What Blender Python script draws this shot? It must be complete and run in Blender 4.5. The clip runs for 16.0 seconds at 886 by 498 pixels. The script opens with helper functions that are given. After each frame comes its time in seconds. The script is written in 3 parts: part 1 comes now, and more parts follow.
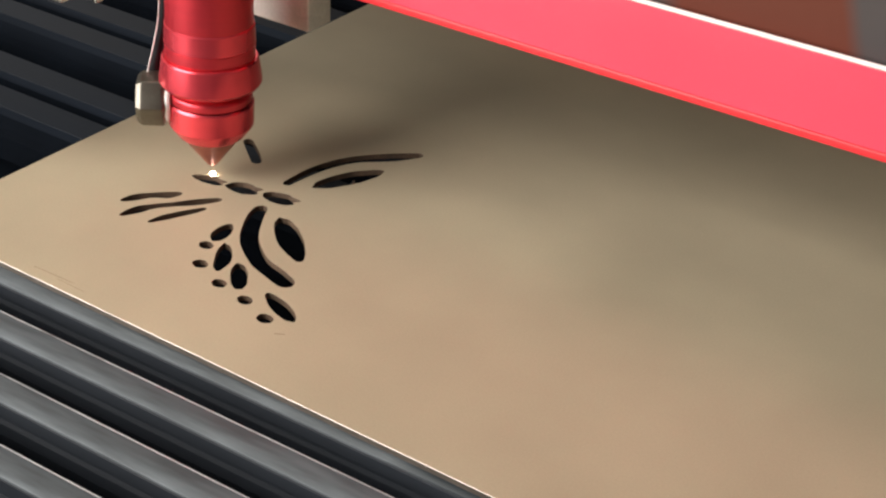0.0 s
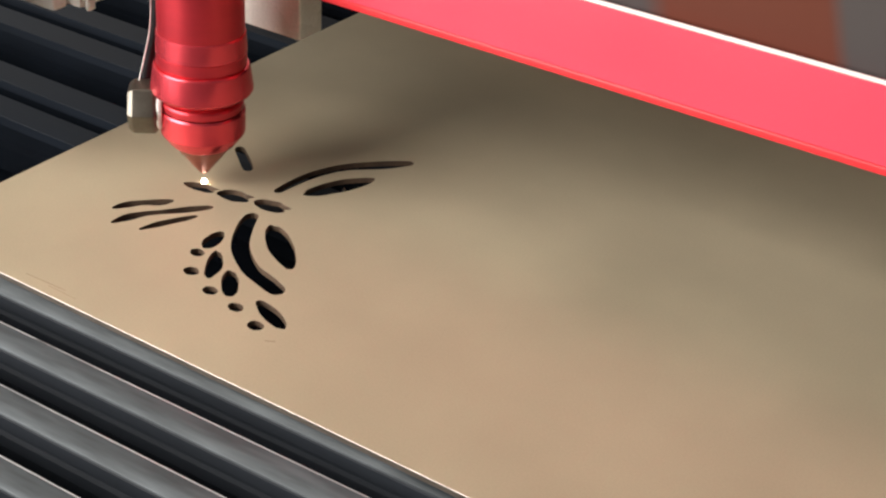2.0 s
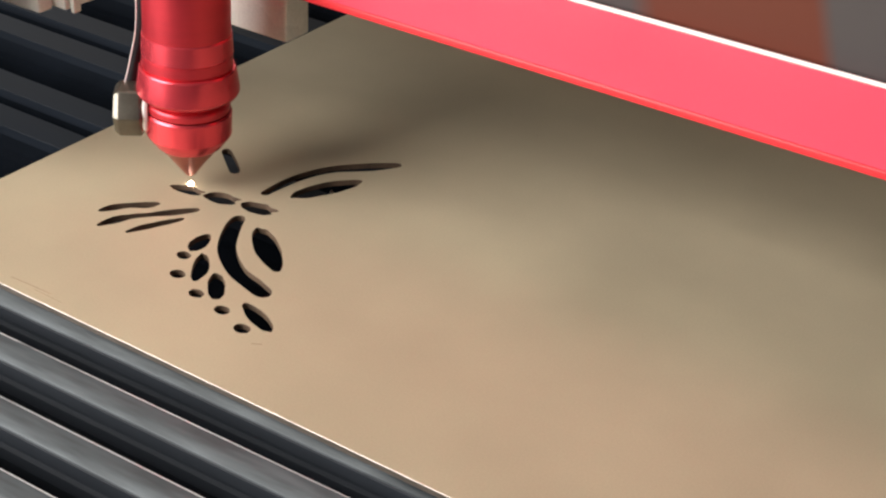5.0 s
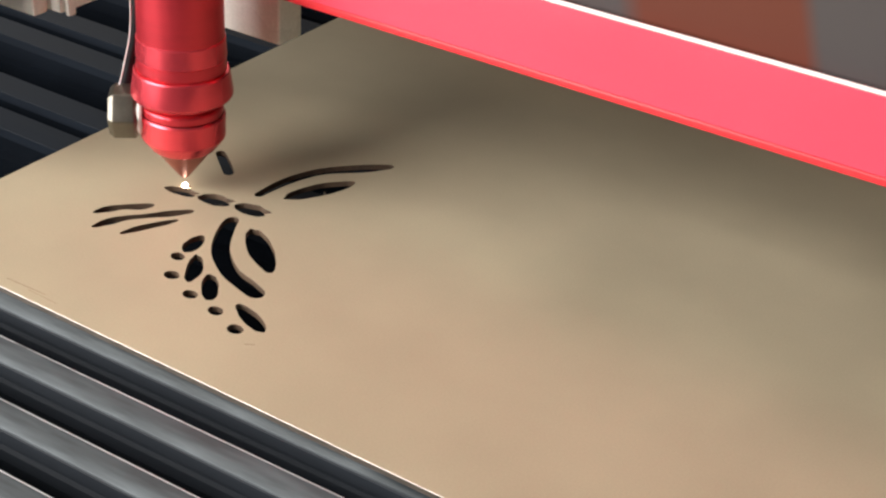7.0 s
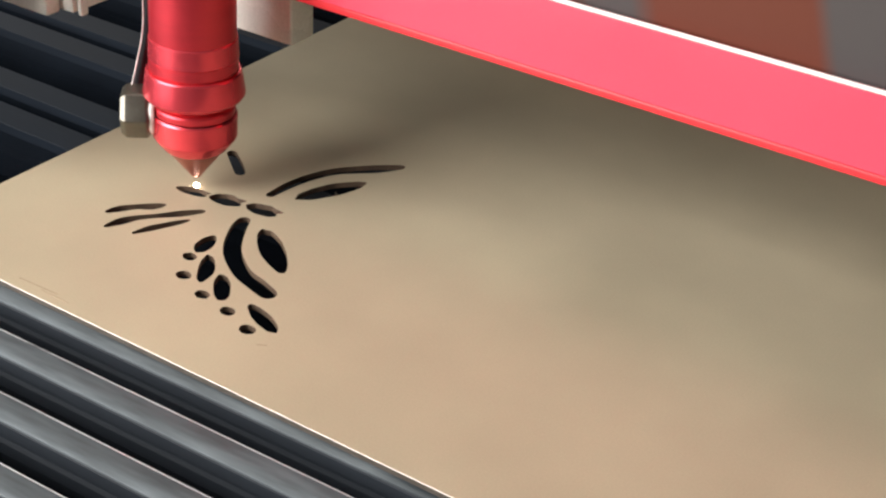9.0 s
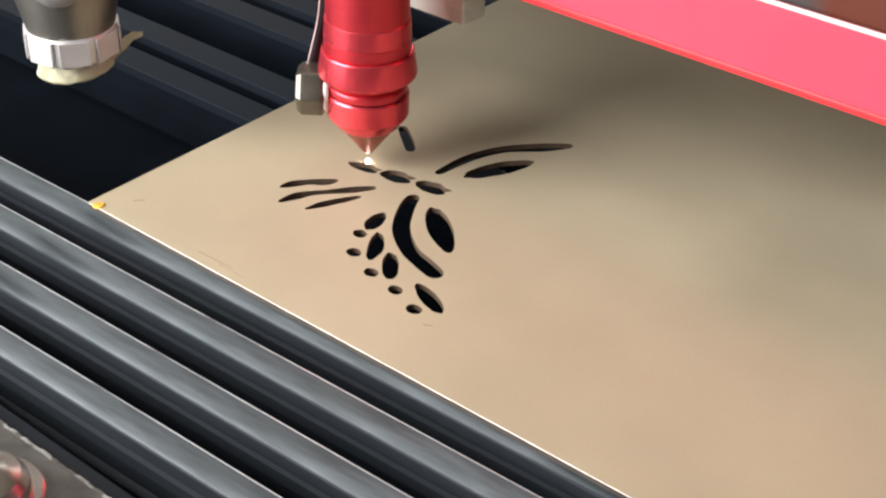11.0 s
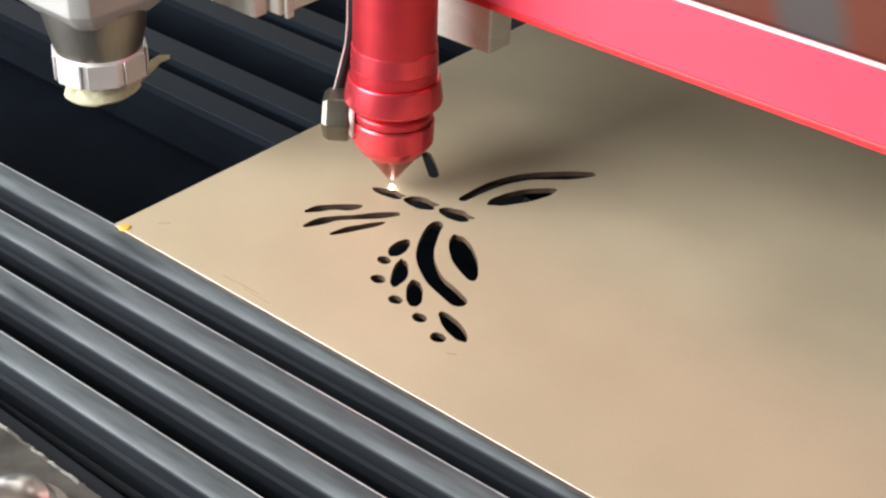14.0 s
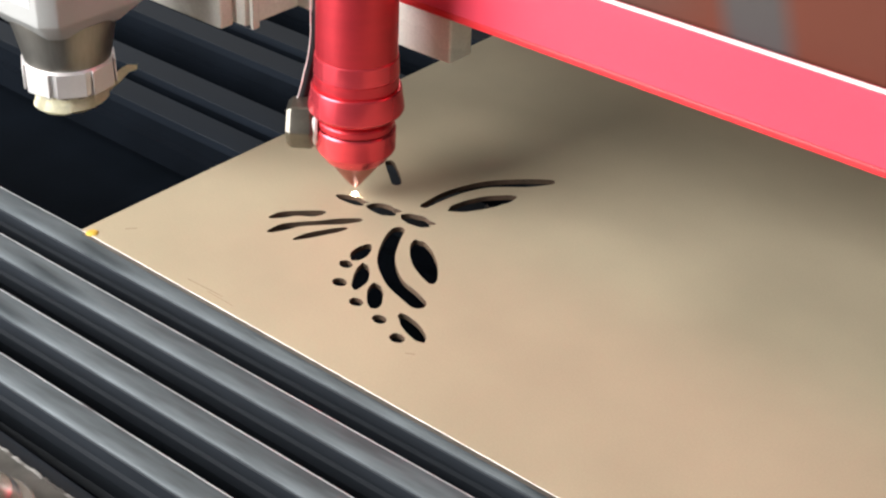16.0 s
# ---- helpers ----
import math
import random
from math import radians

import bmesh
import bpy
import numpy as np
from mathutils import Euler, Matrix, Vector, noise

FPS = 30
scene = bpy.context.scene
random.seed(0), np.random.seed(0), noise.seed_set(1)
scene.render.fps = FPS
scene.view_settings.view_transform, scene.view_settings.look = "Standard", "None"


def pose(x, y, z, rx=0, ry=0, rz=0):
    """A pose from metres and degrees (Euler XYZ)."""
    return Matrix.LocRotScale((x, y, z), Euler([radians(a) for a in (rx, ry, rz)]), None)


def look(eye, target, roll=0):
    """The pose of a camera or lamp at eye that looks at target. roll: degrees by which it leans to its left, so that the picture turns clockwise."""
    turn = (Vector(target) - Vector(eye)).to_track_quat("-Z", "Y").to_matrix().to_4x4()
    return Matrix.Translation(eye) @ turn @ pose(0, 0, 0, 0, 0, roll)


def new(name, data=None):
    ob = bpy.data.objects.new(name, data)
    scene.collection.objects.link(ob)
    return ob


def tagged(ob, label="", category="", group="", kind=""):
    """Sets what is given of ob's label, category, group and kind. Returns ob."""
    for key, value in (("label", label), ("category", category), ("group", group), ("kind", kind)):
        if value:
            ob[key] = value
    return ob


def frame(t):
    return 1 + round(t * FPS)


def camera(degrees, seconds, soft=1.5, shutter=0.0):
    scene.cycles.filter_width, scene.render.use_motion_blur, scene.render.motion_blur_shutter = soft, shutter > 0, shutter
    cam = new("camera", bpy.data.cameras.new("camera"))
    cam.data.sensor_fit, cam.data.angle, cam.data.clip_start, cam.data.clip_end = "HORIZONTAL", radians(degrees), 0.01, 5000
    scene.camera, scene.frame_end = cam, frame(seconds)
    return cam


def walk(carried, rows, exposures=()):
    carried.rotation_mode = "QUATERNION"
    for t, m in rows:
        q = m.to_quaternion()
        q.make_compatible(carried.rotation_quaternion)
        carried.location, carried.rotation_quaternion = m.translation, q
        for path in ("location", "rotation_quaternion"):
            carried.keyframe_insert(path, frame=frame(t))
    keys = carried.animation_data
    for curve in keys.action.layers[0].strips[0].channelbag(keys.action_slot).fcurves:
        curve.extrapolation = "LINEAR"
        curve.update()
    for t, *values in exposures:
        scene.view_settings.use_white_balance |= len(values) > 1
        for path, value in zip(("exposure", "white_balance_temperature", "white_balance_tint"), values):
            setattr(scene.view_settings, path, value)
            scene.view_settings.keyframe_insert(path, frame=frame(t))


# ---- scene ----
cam = camera(32.7, 16.0, soft=2.3)
PATH = [
    (0, (0.364, -0.249, 0.244), (-0.58, 1.182, -0.787), 2.7),
    (0.5, (0.366, -0.248, 0.246), (-0.581, 1.179, -0.787), 2.4),
    (1, (0.365, -0.248, 0.246), (-0.579, 1.179, -0.789), 2.7),
    (1.5, (0.365, -0.247, 0.244), (-0.579, 1.186, -0.782), 2.6),
    (2, (0.366, -0.25, 0.246), (-0.573, 1.188, -0.778), 2.9),
    (2.5, (0.367, -0.249, 0.246), (-0.578, 1.185, -0.779), 2.6),
    (3, (0.367, -0.251, 0.246), (-0.575, 1.188, -0.777), 2.8),
    (3.5, (0.368, -0.248, 0.246), (-0.569, 1.193, -0.776), 3.0),
    (4, (0.366, -0.248, 0.244), (-0.568, 1.199, -0.773), 2.9),
    (6.5, (0.369, -0.249, 0.247), (-0.559, 1.195, -0.779), 2.9),
    (7, (0.37, -0.25, 0.248), (-0.559, 1.197, -0.774), 2.9),
    (7.5, (0.369, -0.249, 0.25), (-0.558, 1.198, -0.774), 2.9),
    (8, (0.367, -0.249, 0.247), (-0.558, 1.203, -0.77), 3.0),
    (8.5, (0.368, -0.249, 0.246), (-0.561, 1.202, -0.769), 2.8),
    (9, (0.368, -0.251, 0.249), (-0.565, 1.191, -0.776), 3.0),
    (9.5, (0.368, -0.252, 0.248), (-0.623, 1.123, -0.814), 1.9),
    (9.7, (0.368, -0.253, 0.252), (-0.65, 1.085, -0.831), 1.5),
    (12, (0.367, -0.248, 0.267), (-0.725, 1.021, -0.828), 0.4),
    (12.5, (0.364, -0.254, 0.27), (-0.727, 1.018, -0.822), 0.7),
    (13, (0.364, -0.255, 0.27), (-0.736, 1.013, -0.817), 0.7),
    (13.5, (0.364, -0.254, 0.27), (-0.732, 1.016, -0.819), 1.0),
    (14, (0.363, -0.253, 0.27), (-0.731, 1.021, -0.817), 1.1),
    (14.5, (0.364, -0.254, 0.268), (-0.735, 1.025, -0.808), 1.2),
    (15, (0.367, -0.257, 0.269), (-0.734, 1.026, -0.8), 1.3),
    (15.5, (0.374, -0.258, 0.273), (-0.719, 1.031, -0.796), 1.4),
    (16, (0.377, -0.258, 0.27), (-0.712, 1.045, -0.788), 1.5),
]
walk(cam, [(t, look(eye, target, roll)) for t, eye, target, roll in PATH],
     exposures=((0, -0.12, 6850, 12), (4, -0.04, 6800, 12), (7, 0.06, 6680, 11), (9.5, 0.16, 6520, 10), (12, 0.30, 6400, 10), (14, 0.30, 6400, 10), (16, 0.26, 6420, 10)))

# ---- light ----
SUN_HEIGHT, SUN_TURN = radians(38), radians(200)
world = bpy.data.worlds.new("sky")
scene.world = world
world.use_nodes = True
sky = world.node_tree.nodes.new("ShaderNodeTexSky")
sky.sky_type, sky.sun_disc, sky.sun_elevation, sky.sun_rotation = "NISHITA", False, SUN_HEIGHT, SUN_TURN
back = world.node_tree.nodes["Background"]
back.inputs["Strength"].default_value = 0.1
world.node_tree.links.new(sky.outputs["Color"], back.inputs["Color"])


def area_light(name, where, target, width, height, watts, colour):
    data = bpy.data.lights.new(name, "AREA")
    data.shape, data.size, data.size_y, data.energy, data.color = "RECTANGLE", width, height, watts, colour
    ob = new(name, data)
    ob.matrix_world = look(where, target)
    return ob


# unseen lights, placed for the shading: front-left key, west, east and overhead fills
area_light("front_key_light", (-0.84, -0.93, 0.64), (-0.75, 0.2, 0.30), 1.45, 0.95, 52, (1.0, 0.985, 0.955))
area_light("west_fill_light", (-2.52, 1.9, 0.95), (0.0, 0.3, 0.0), 1.5, 1.1, 8, (1.0, 0.97, 0.93))
area_light("east_fill_light", (2.55, -0.1, 0.60), (0.0, -0.1, 0.35), 1.0, 0.8, 2, (1.0, 0.96, 0.92))
area_light("overhead_fill_light", (-0.60, -0.05, 1.80), (-0.60, -0.05, 0.0), 1.2, 1.1, 5, (1.0, 0.94, 0.87))


# ---- materials ----
def material(name, colour, rough=0.5, metal=0.0, vary=0.12, scale=60.0, bump=0.05, fine=900.0, stretch=(1, 1, 1),
             spots=None, coat=0.0, glow=0.0, grain=0.06, shine=0.5):
    """A surface with variation at two scales: cloudy patches and a fine grain, both also in the gloss and the relief."""
    m = bpy.data.materials.new(name)
    m.use_nodes = True
    n, l = m.node_tree.nodes, m.node_tree.links
    out = n["Principled BSDF"]
    where = n.new("ShaderNodeTexCoord")
    mapping = n.new("ShaderNodeMapping")
    mapping.inputs["Scale"].default_value = stretch
    l.new(where.outputs["Object"], mapping.inputs["Vector"])
    large, small = n.new("ShaderNodeTexNoise"), n.new("ShaderNodeTexNoise")
    for node, size, detail in ((large, scale, 4), (small, fine, 3)):
        node.inputs["Scale"].default_value, node.inputs["Detail"].default_value = size, detail
        l.new(mapping.outputs["Vector"], node.inputs["Vector"])
    ramp = n.new("ShaderNodeMapRange")
    ramp.inputs["From Min"].default_value, ramp.inputs["From Max"].default_value = 0.3, 0.7
    ramp.inputs["To Min"].default_value, ramp.inputs["To Max"].default_value = 1 - vary, 1 + vary
    l.new(large.outputs["Fac"], ramp.inputs["Value"])
    ramp2 = n.new("ShaderNodeMapRange")
    ramp2.inputs["From Min"].default_value, ramp2.inputs["From Max"].default_value = 0.3, 0.7
    ramp2.inputs["To Min"].default_value, ramp2.inputs["To Max"].default_value = 1 - grain, 1 + grain
    l.new(small.outputs["Fac"], ramp2.inputs["Value"])
    both = n.new("ShaderNodeMath")
    both.operation = "MULTIPLY"
    l.new(ramp.outputs["Result"], both.inputs[0])
    l.new(ramp2.outputs["Result"], both.inputs[1])
    tint = n.new("ShaderNodeVectorMath")
    tint.operation = "SCALE"
    tint.inputs[0].default_value = colour
    l.new(both.outputs["Value"], tint.inputs["Scale"])
    last = tint.outputs["Vector"]
    if spots:
        size, level, paint = spots
        marks = n.new("ShaderNodeTexNoise")
        marks.inputs["Scale"].default_value, marks.inputs["Detail"].default_value = size, 6
        l.new(mapping.outputs["Vector"], marks.inputs["Vector"])
        step = n.new("ShaderNodeMapRange")
        step.inputs["From Min"].default_value, step.inputs["From Max"].default_value = level, level + 0.06
        l.new(marks.outputs["Fac"], step.inputs["Value"])
        mix = n.new("ShaderNodeMix")
        mix.data_type = "RGBA"
        mix.inputs["B"].default_value = (*paint, 1)
        l.new(step.outputs["Result"], mix.inputs["Factor"])
        l.new(last, mix.inputs["A"])
        last = mix.outputs["Result"]
    l.new(last, out.inputs["Base Color"])
    gloss = n.new("ShaderNodeMapRange")
    gloss.inputs["To Min"].default_value, gloss.inputs["To Max"].default_value = rough - 0.06, rough + 0.06
    l.new(large.outputs["Fac"], gloss.inputs["Value"])
    l.new(gloss.outputs["Result"], out.inputs["Roughness"])
    out.inputs["Metallic"].default_value = metal
    out.inputs["Specular IOR Level"].default_value = shine
    out.inputs["Coat Weight"].default_value = coat
    out.inputs["Coat Roughness"].default_value = 0.15
    if bump:
        relief = n.new("ShaderNodeBump")
        relief.inputs["Strength"].default_value, relief.inputs["Distance"].default_value = bump, 0.0004
        l.new(small.outputs["Fac"], relief.inputs["Height"])
        l.new(relief.outputs["Normal"], out.inputs["Normal"])
    if glow:
        out.inputs["Emission Color"].default_value, out.inputs["Emission Strength"].default_value = (*colour, 1), glow
    return m


SHEET = material("tan_sheet", (0.610, 0.522, 0.366), 0.70, 0.50, 0.09, 14, 0.03, 1500, grain=0.03)
# outer edge faces, darker than the sheet's top
EDGE = material("dark_sheet_edge", (0.085, 0.070, 0.058), 0.6, 0.1, 0.25, 90, 0.1)
CHAR = material("charred_cut", (0.10, 0.062, 0.038), 0.8, 0, 0.3, 200, 0.2)
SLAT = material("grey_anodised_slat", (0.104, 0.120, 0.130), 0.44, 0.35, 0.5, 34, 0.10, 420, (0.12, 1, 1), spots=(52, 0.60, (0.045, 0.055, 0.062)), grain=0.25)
# webs nearly black: the shade below the caps is painted into them
WEB = material("shaded_slat_web", (0.019, 0.023, 0.029), 0.6, 0.0, 0.3, 40, 0.06, 600, (0.15, 1, 1), shine=0.15)
# lighter metal paints the highlight along each slat's far edge
EDGE_LIGHT = material("bright_edge_metal", (0.60, 0.61, 0.62), 0.4, 0.2, 0.3, 60, 0.1, 500, (0.2, 1, 1), spots=(90, 0.6, (0.2, 0.2, 0.21)))
# darker than the slats: the shade low in the bed is put into this colour
RAIL = material("shaded_rail_metal", (0.0065, 0.0095, 0.0145), 0.55, 0.0, 0.4, 40, 0.05, 600, (0.15, 1, 1), spots=(45, 0.62, (0.003, 0.0045, 0.007)), shine=0.13)
# one even near-black base for the bed's tray, walls and beams
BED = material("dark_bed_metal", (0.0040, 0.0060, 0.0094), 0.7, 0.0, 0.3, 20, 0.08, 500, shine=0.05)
LEDGE = material("blue_painted_steel", (0.007, 0.013, 0.024), 0.5, 0.0, 0.2, 30, 0.08, 400)
STEEL = material("scuffed_steel", (0.15, 0.142, 0.128), 0.40, 0.6, 0.45, 70, 0.12, 500, spots=(60, 0.62, (0.40, 0.38, 0.35)))
BOLT = material("bright_bolt_steel", (0.72, 0.66, 0.61), 0.24, 1.0, 0.15, 80, 0.03)
RED_METAL = material("red_anodised_metal", (0.92, 0.085, 0.115), 0.25, 0.72, 0.05, 30, 0.03, 1400, (1, 1, 6))
RED_BAND = material("fine_turned_red_metal", (0.72, 0.05, 0.07), 0.34, 0.65, 0.05, 30, 0.08, 1800, (1, 1, 8))
# deeper copy of the bar's red: shade on its down-facing rounding
RED_LIP = material("shaded_red_lip", (0.80, 0.030, 0.042), 0.5, 0.0, 0.03, 9, 0.0, 900, grain=0.01)
RED_PAINT = material("red_gloss_panel", (0.86, 0.07, 0.125), 0.35, 0.0, 0.03, 9, 0.0, 900, coat=0.3, grain=0.01)
WHITE_EDGE = material("white_edge_highlight", (0.92, 0.90, 0.88), 0.4, 0, 0.02, 20, 0.0, grain=0.01)
WHITE_PAINT = material("off_white_powder_coat", (0.80, 0.79, 0.74), 0.26, 0, 0.05, 30, 0.02, 900, coat=0.5)
COPPER = material("copper_nozzle", (0.40, 0.12, 0.085), 0.38, 0.6, 0.15, 90, 0.04, spots=(160, 0.64, (0.2, 0.1, 0.07)))
NICKEL = material("dull_nickel", (0.15, 0.138, 0.115), 0.3, 0.8, 0.15, 120, 0.04)
SILVER = material("satin_silver", (0.86, 0.83, 0.82), 0.38, 0.5, 0.06, 90, 0.01, grain=0.02)
GUNMETAL = material("brushed_gunmetal", (0.30, 0.28, 0.25), 0.36, 0.9, 0.08, 40, 0.05, 700, (1, 1, 0.1))
GREY_PAINT = material("light_grey_enamel", (0.52, 0.52, 0.51), 0.35, 0.1, 0.05, 25, 0.01, coat=0.2, grain=0.02)
PAPER = material("white_label_paper", (0.86, 0.87, 0.88), 0.6, 0, 0.03, 50, 0.02)
INK = material("grey_ink", (0.25, 0.25, 0.27), 0.6, 0, 0.1, 90, 0.0)
TAPE = material("cream_masking_tape", (0.93, 0.88, 0.66), 0.7, 0, 0.1, 120, 0.15, 700)
THREAD_TAPE = material("white_thread_tape", (0.88, 0.86, 0.84), 0.6, 0, 0.05, 200, 0.2)
RUBBER = material("black_hose", (0.012, 0.012, 0.014), 0.5, 0, 0.1, 80, 0.03, shine=0.2)
YELLOW = material("yellow_mark", (0.75, 0.48, 0.06), 0.6, 0, 0.15, 300, 0.1)
SIGN_GREY = material("sign_grey", (0.20, 0.185, 0.18), 0.45, 0, 0.06, 12, 0.02)
SIGN_BLUE = material("sign_blue", (0.045, 0.045, 0.075), 0.45, 0, 0.06, 20, 0.02)
SPARK = material("hot_spark", (1.0, 0.86, 0.72), 0.5, 0, 0, 50, 0.0, glow=25.0, grain=0.0)
WALL = material("pale_plaster", (0.34, 0.30, 0.26), 0.9, 0, 0.06, 3, 0.2, 120)
FLOOR = material("grey_concrete", (0.25, 0.24, 0.23), 0.8, 0, 0.15, 4, 0.2, 90)


# ---- mesh helpers ----
def link_mesh(name, bm, mat, smooth=True):
    bmesh.ops.recalc_face_normals(bm, faces=bm.faces)
    mesh = bpy.data.meshes.new(name)
    bm.to_mesh(mesh)
    bm.free()
    for m in mat if isinstance(mat, (list, tuple)) else (mat,):
        mesh.materials.append(m)
    if smooth:
        mesh.polygons.foreach_set("use_smooth", [True] * len(mesh.polygons))
        mesh.set_sharp_from_angle(angle=radians(20))
    return new(name, mesh)


def part(name, bm, mat, parent, label="", smooth=True):
    ob = link_mesh(name, bm, mat, smooth)
    ob.parent = parent
    return tagged(ob, label)


def thing(name, where=(0, 0, 0), **tags):
    ob = new(name)
    ob.location = where
    ob.empty_display_size = 0.01
    return tagged(ob, **tags)


def box(lo, hi, bevel=0.0006, segments=2):
    bm = bmesh.new()
    bmesh.ops.create_cube(bm, size=1)
    for v in bm.verts:
        v.co = [lo[k] + (v.co[k] + 0.5) * (hi[k] - lo[k]) for k in range(3)]
    if bevel:
        bmesh.ops.bevel(bm, geom=bm.edges[:], offset=bevel, segments=segments, profile=0.5, affect="EDGES")
    return bm


def lathe(profile, steps=64, closed=False):
    """A body turned round z from (radius, height) pairs."""
    bm = bmesh.new()
    rings = []
    for r, z in profile:
        if r < 1e-6:
            rings.append([bm.verts.new((0, 0, z))])
        else:
            rings.append([bm.verts.new((r * math.cos(2 * math.pi * k / steps), r * math.sin(2 * math.pi * k / steps), z)) for k in range(steps)])
    pairs = list(zip(rings, rings[1:])) + ([(rings[-1], rings[0])] if closed else [])
    for a, b in pairs:
        for k in range(steps):
            j = (k + 1) % steps
            if len(a) == 1 and len(b) > 1:
                bm.faces.new((a[0], b[j], b[k]))
            elif len(b) == 1 and len(a) > 1:
                bm.faces.new((a[k], a[j], b[0]))
            elif len(a) > 1:
                bm.faces.new((a[k], a[j], b[j], b[k]))
    return bm


def along_x(profile, x0, x1, cuts=1):
    """A bar of the closed (y, z) profile from x0 to x1."""
    bm = bmesh.new()
    rows = [[bm.verts.new((x0 + (x1 - x0) * c / cuts, y, z)) for y, z in profile] for c in range(cuts + 1)]
    for a, b in zip(rows, rows[1:]):
        for k in range(len(profile)):
            j = (k + 1) % len(profile)
            bm.faces.new((a[k], a[j], b[j], b[k]))
    bm.faces.new(rows[0])
    bm.faces.new(rows[-1][::-1])
    return bm


def tube(points, radius, steps=12):
    """A round hose through a few points."""
    bm = bmesh.new()
    pts = [Vector(p) for p in points]
    rings = []
    for k, p in enumerate(pts):
        ahead = (pts[min(k + 1, len(pts) - 1)] - pts[max(k - 1, 0)]).normalized()
        side = ahead.cross(Vector((0.3, 0.9, 0.1))).normalized()
        up = side.cross(ahead)
        rings.append([bm.verts.new(p + radius * (side * math.cos(a) + up * math.sin(a))) for a in (2 * math.pi * s / steps for s in range(steps))])
    for a, b in zip(rings, rings[1:]):
        for s in range(steps):
            bm.faces.new((a[s], a[(s + 1) % steps], b[(s + 1) % steps], b[s]))
    bm.faces.new(rings[0])
    bm.faces.new(rings[-1][::-1])
    return bm


def curve_points(ctrl, count):
    """Evenly stepped points on a smooth curve through the control points."""
    pts = [Vector(p) for p in ctrl]
    pts = [2 * pts[0] - pts[1]] + pts + [2 * pts[-1] - pts[-2]]
    out = []
    for k in range(count):
        u = k / (count - 1) * (len(pts) - 3)
        i = min(int(u), len(pts) - 4)
        u -= i
        a, b, c, d = pts[i : i + 4]
        out.append(0.5 * (2 * b + (c - a) * u + (2 * a - 5 * b + 4 * c - d) * u * u + (3 * b - a - 3 * c + d) * u ** 3))
    return out


def ring(radius, tube_r, z, steps=48):
    return lathe([(radius + tube_r * math.cos(a), z + tube_r * math.sin(a)) for a in (2 * math.pi * k / 8 for k in range(8))], steps, True)


# ---- unseen room, added round the machine to close it and bounce light ----
def wall(name, lo, hi, mat=WALL):
    ob = link_mesh(name, box(lo, hi, 0), mat, False)
    return tagged(ob, kind="structure")


tagged(wall("floor", (-2.7, -1.1, -1.0), (2.7, 2.9, -0.9), FLOOR), "unseen grey floor of the added room", "floor")
tagged(wall("ceiling", (-2.7, -1.1, 1.9), (2.7, 2.9, 2.0)), "unseen pale ceiling of the added room", "ceiling")
tagged(wall("wall_north", (-2.7, 2.8, -0.9), (2.7, 2.9, 1.9)), "unseen pale wall of the added room", "wall")


def wall_with_window(name, along, low, high, w0, w1, depth0, depth1):
    """One wall in four pieces round a window opening between w0 and w1, sill at the bench's height."""
    bm = bmesh.new()
    for a0, a1, z0, z1 in ((low, w0, -0.9, 1.9), (w1, high, -0.9, 1.9), (w0, w1, -0.9, 0.15), (w0, w1, 1.55, 1.9)):
        lo, hi = ((a0, depth0, z0), (a1, depth1, z1)) if along == "x" else ((depth0, a0, z0), (depth1, a1, z1))
        piece = box(lo, hi, 0)
        mesh = bpy.data.meshes.new("piece")
        piece.to_mesh(mesh)
        piece.free()
        bm.from_mesh(mesh)
        bpy.data.meshes.remove(mesh)
    return tagged(link_mesh(name, bm, WALL, False), "unseen pale wall of the added room, with an opening", "wall", kind="structure")


wall_with_window("wall_south", "x", -2.7, 2.7, -1.70, 0.05, -1.1, -1.0)
wall_with_window("wall_east", "y", -1.0, 2.8, -0.65, 0.45, 2.6, 2.7)
wall_with_window("wall_west", "y", -1.0, 2.8, 1.1, 2.7, -2.7, -2.6)

# ---- machine bed ----
bed = thing("machine_bed", (0, 0, 0), label="dark metal laser cutter bed below the slats", category="machine bed")
part("tray", box((-0.5, -0.30, -0.075), (0.8, 0.60, -0.070), 0.001), BED, bed, "near-black metal tray")
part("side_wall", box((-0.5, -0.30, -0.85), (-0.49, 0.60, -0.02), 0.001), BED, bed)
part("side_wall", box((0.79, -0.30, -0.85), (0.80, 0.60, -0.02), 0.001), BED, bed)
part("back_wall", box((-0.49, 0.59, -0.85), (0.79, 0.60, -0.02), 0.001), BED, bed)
part("ledge", box((-0.49, -0.0835, -0.020), (0.79, -0.0752, -0.011), 0.001), LEDGE, bed, "dark blue painted steel ledge")
part("inner_wall", box((-0.49, -0.0835, -0.070), (0.79, -0.0815, -0.0205), 0.0004), LEDGE, bed)
for x in (0.45, -0.42):
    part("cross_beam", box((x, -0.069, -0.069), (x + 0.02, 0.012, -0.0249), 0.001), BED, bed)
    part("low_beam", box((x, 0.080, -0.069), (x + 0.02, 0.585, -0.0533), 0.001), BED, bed)

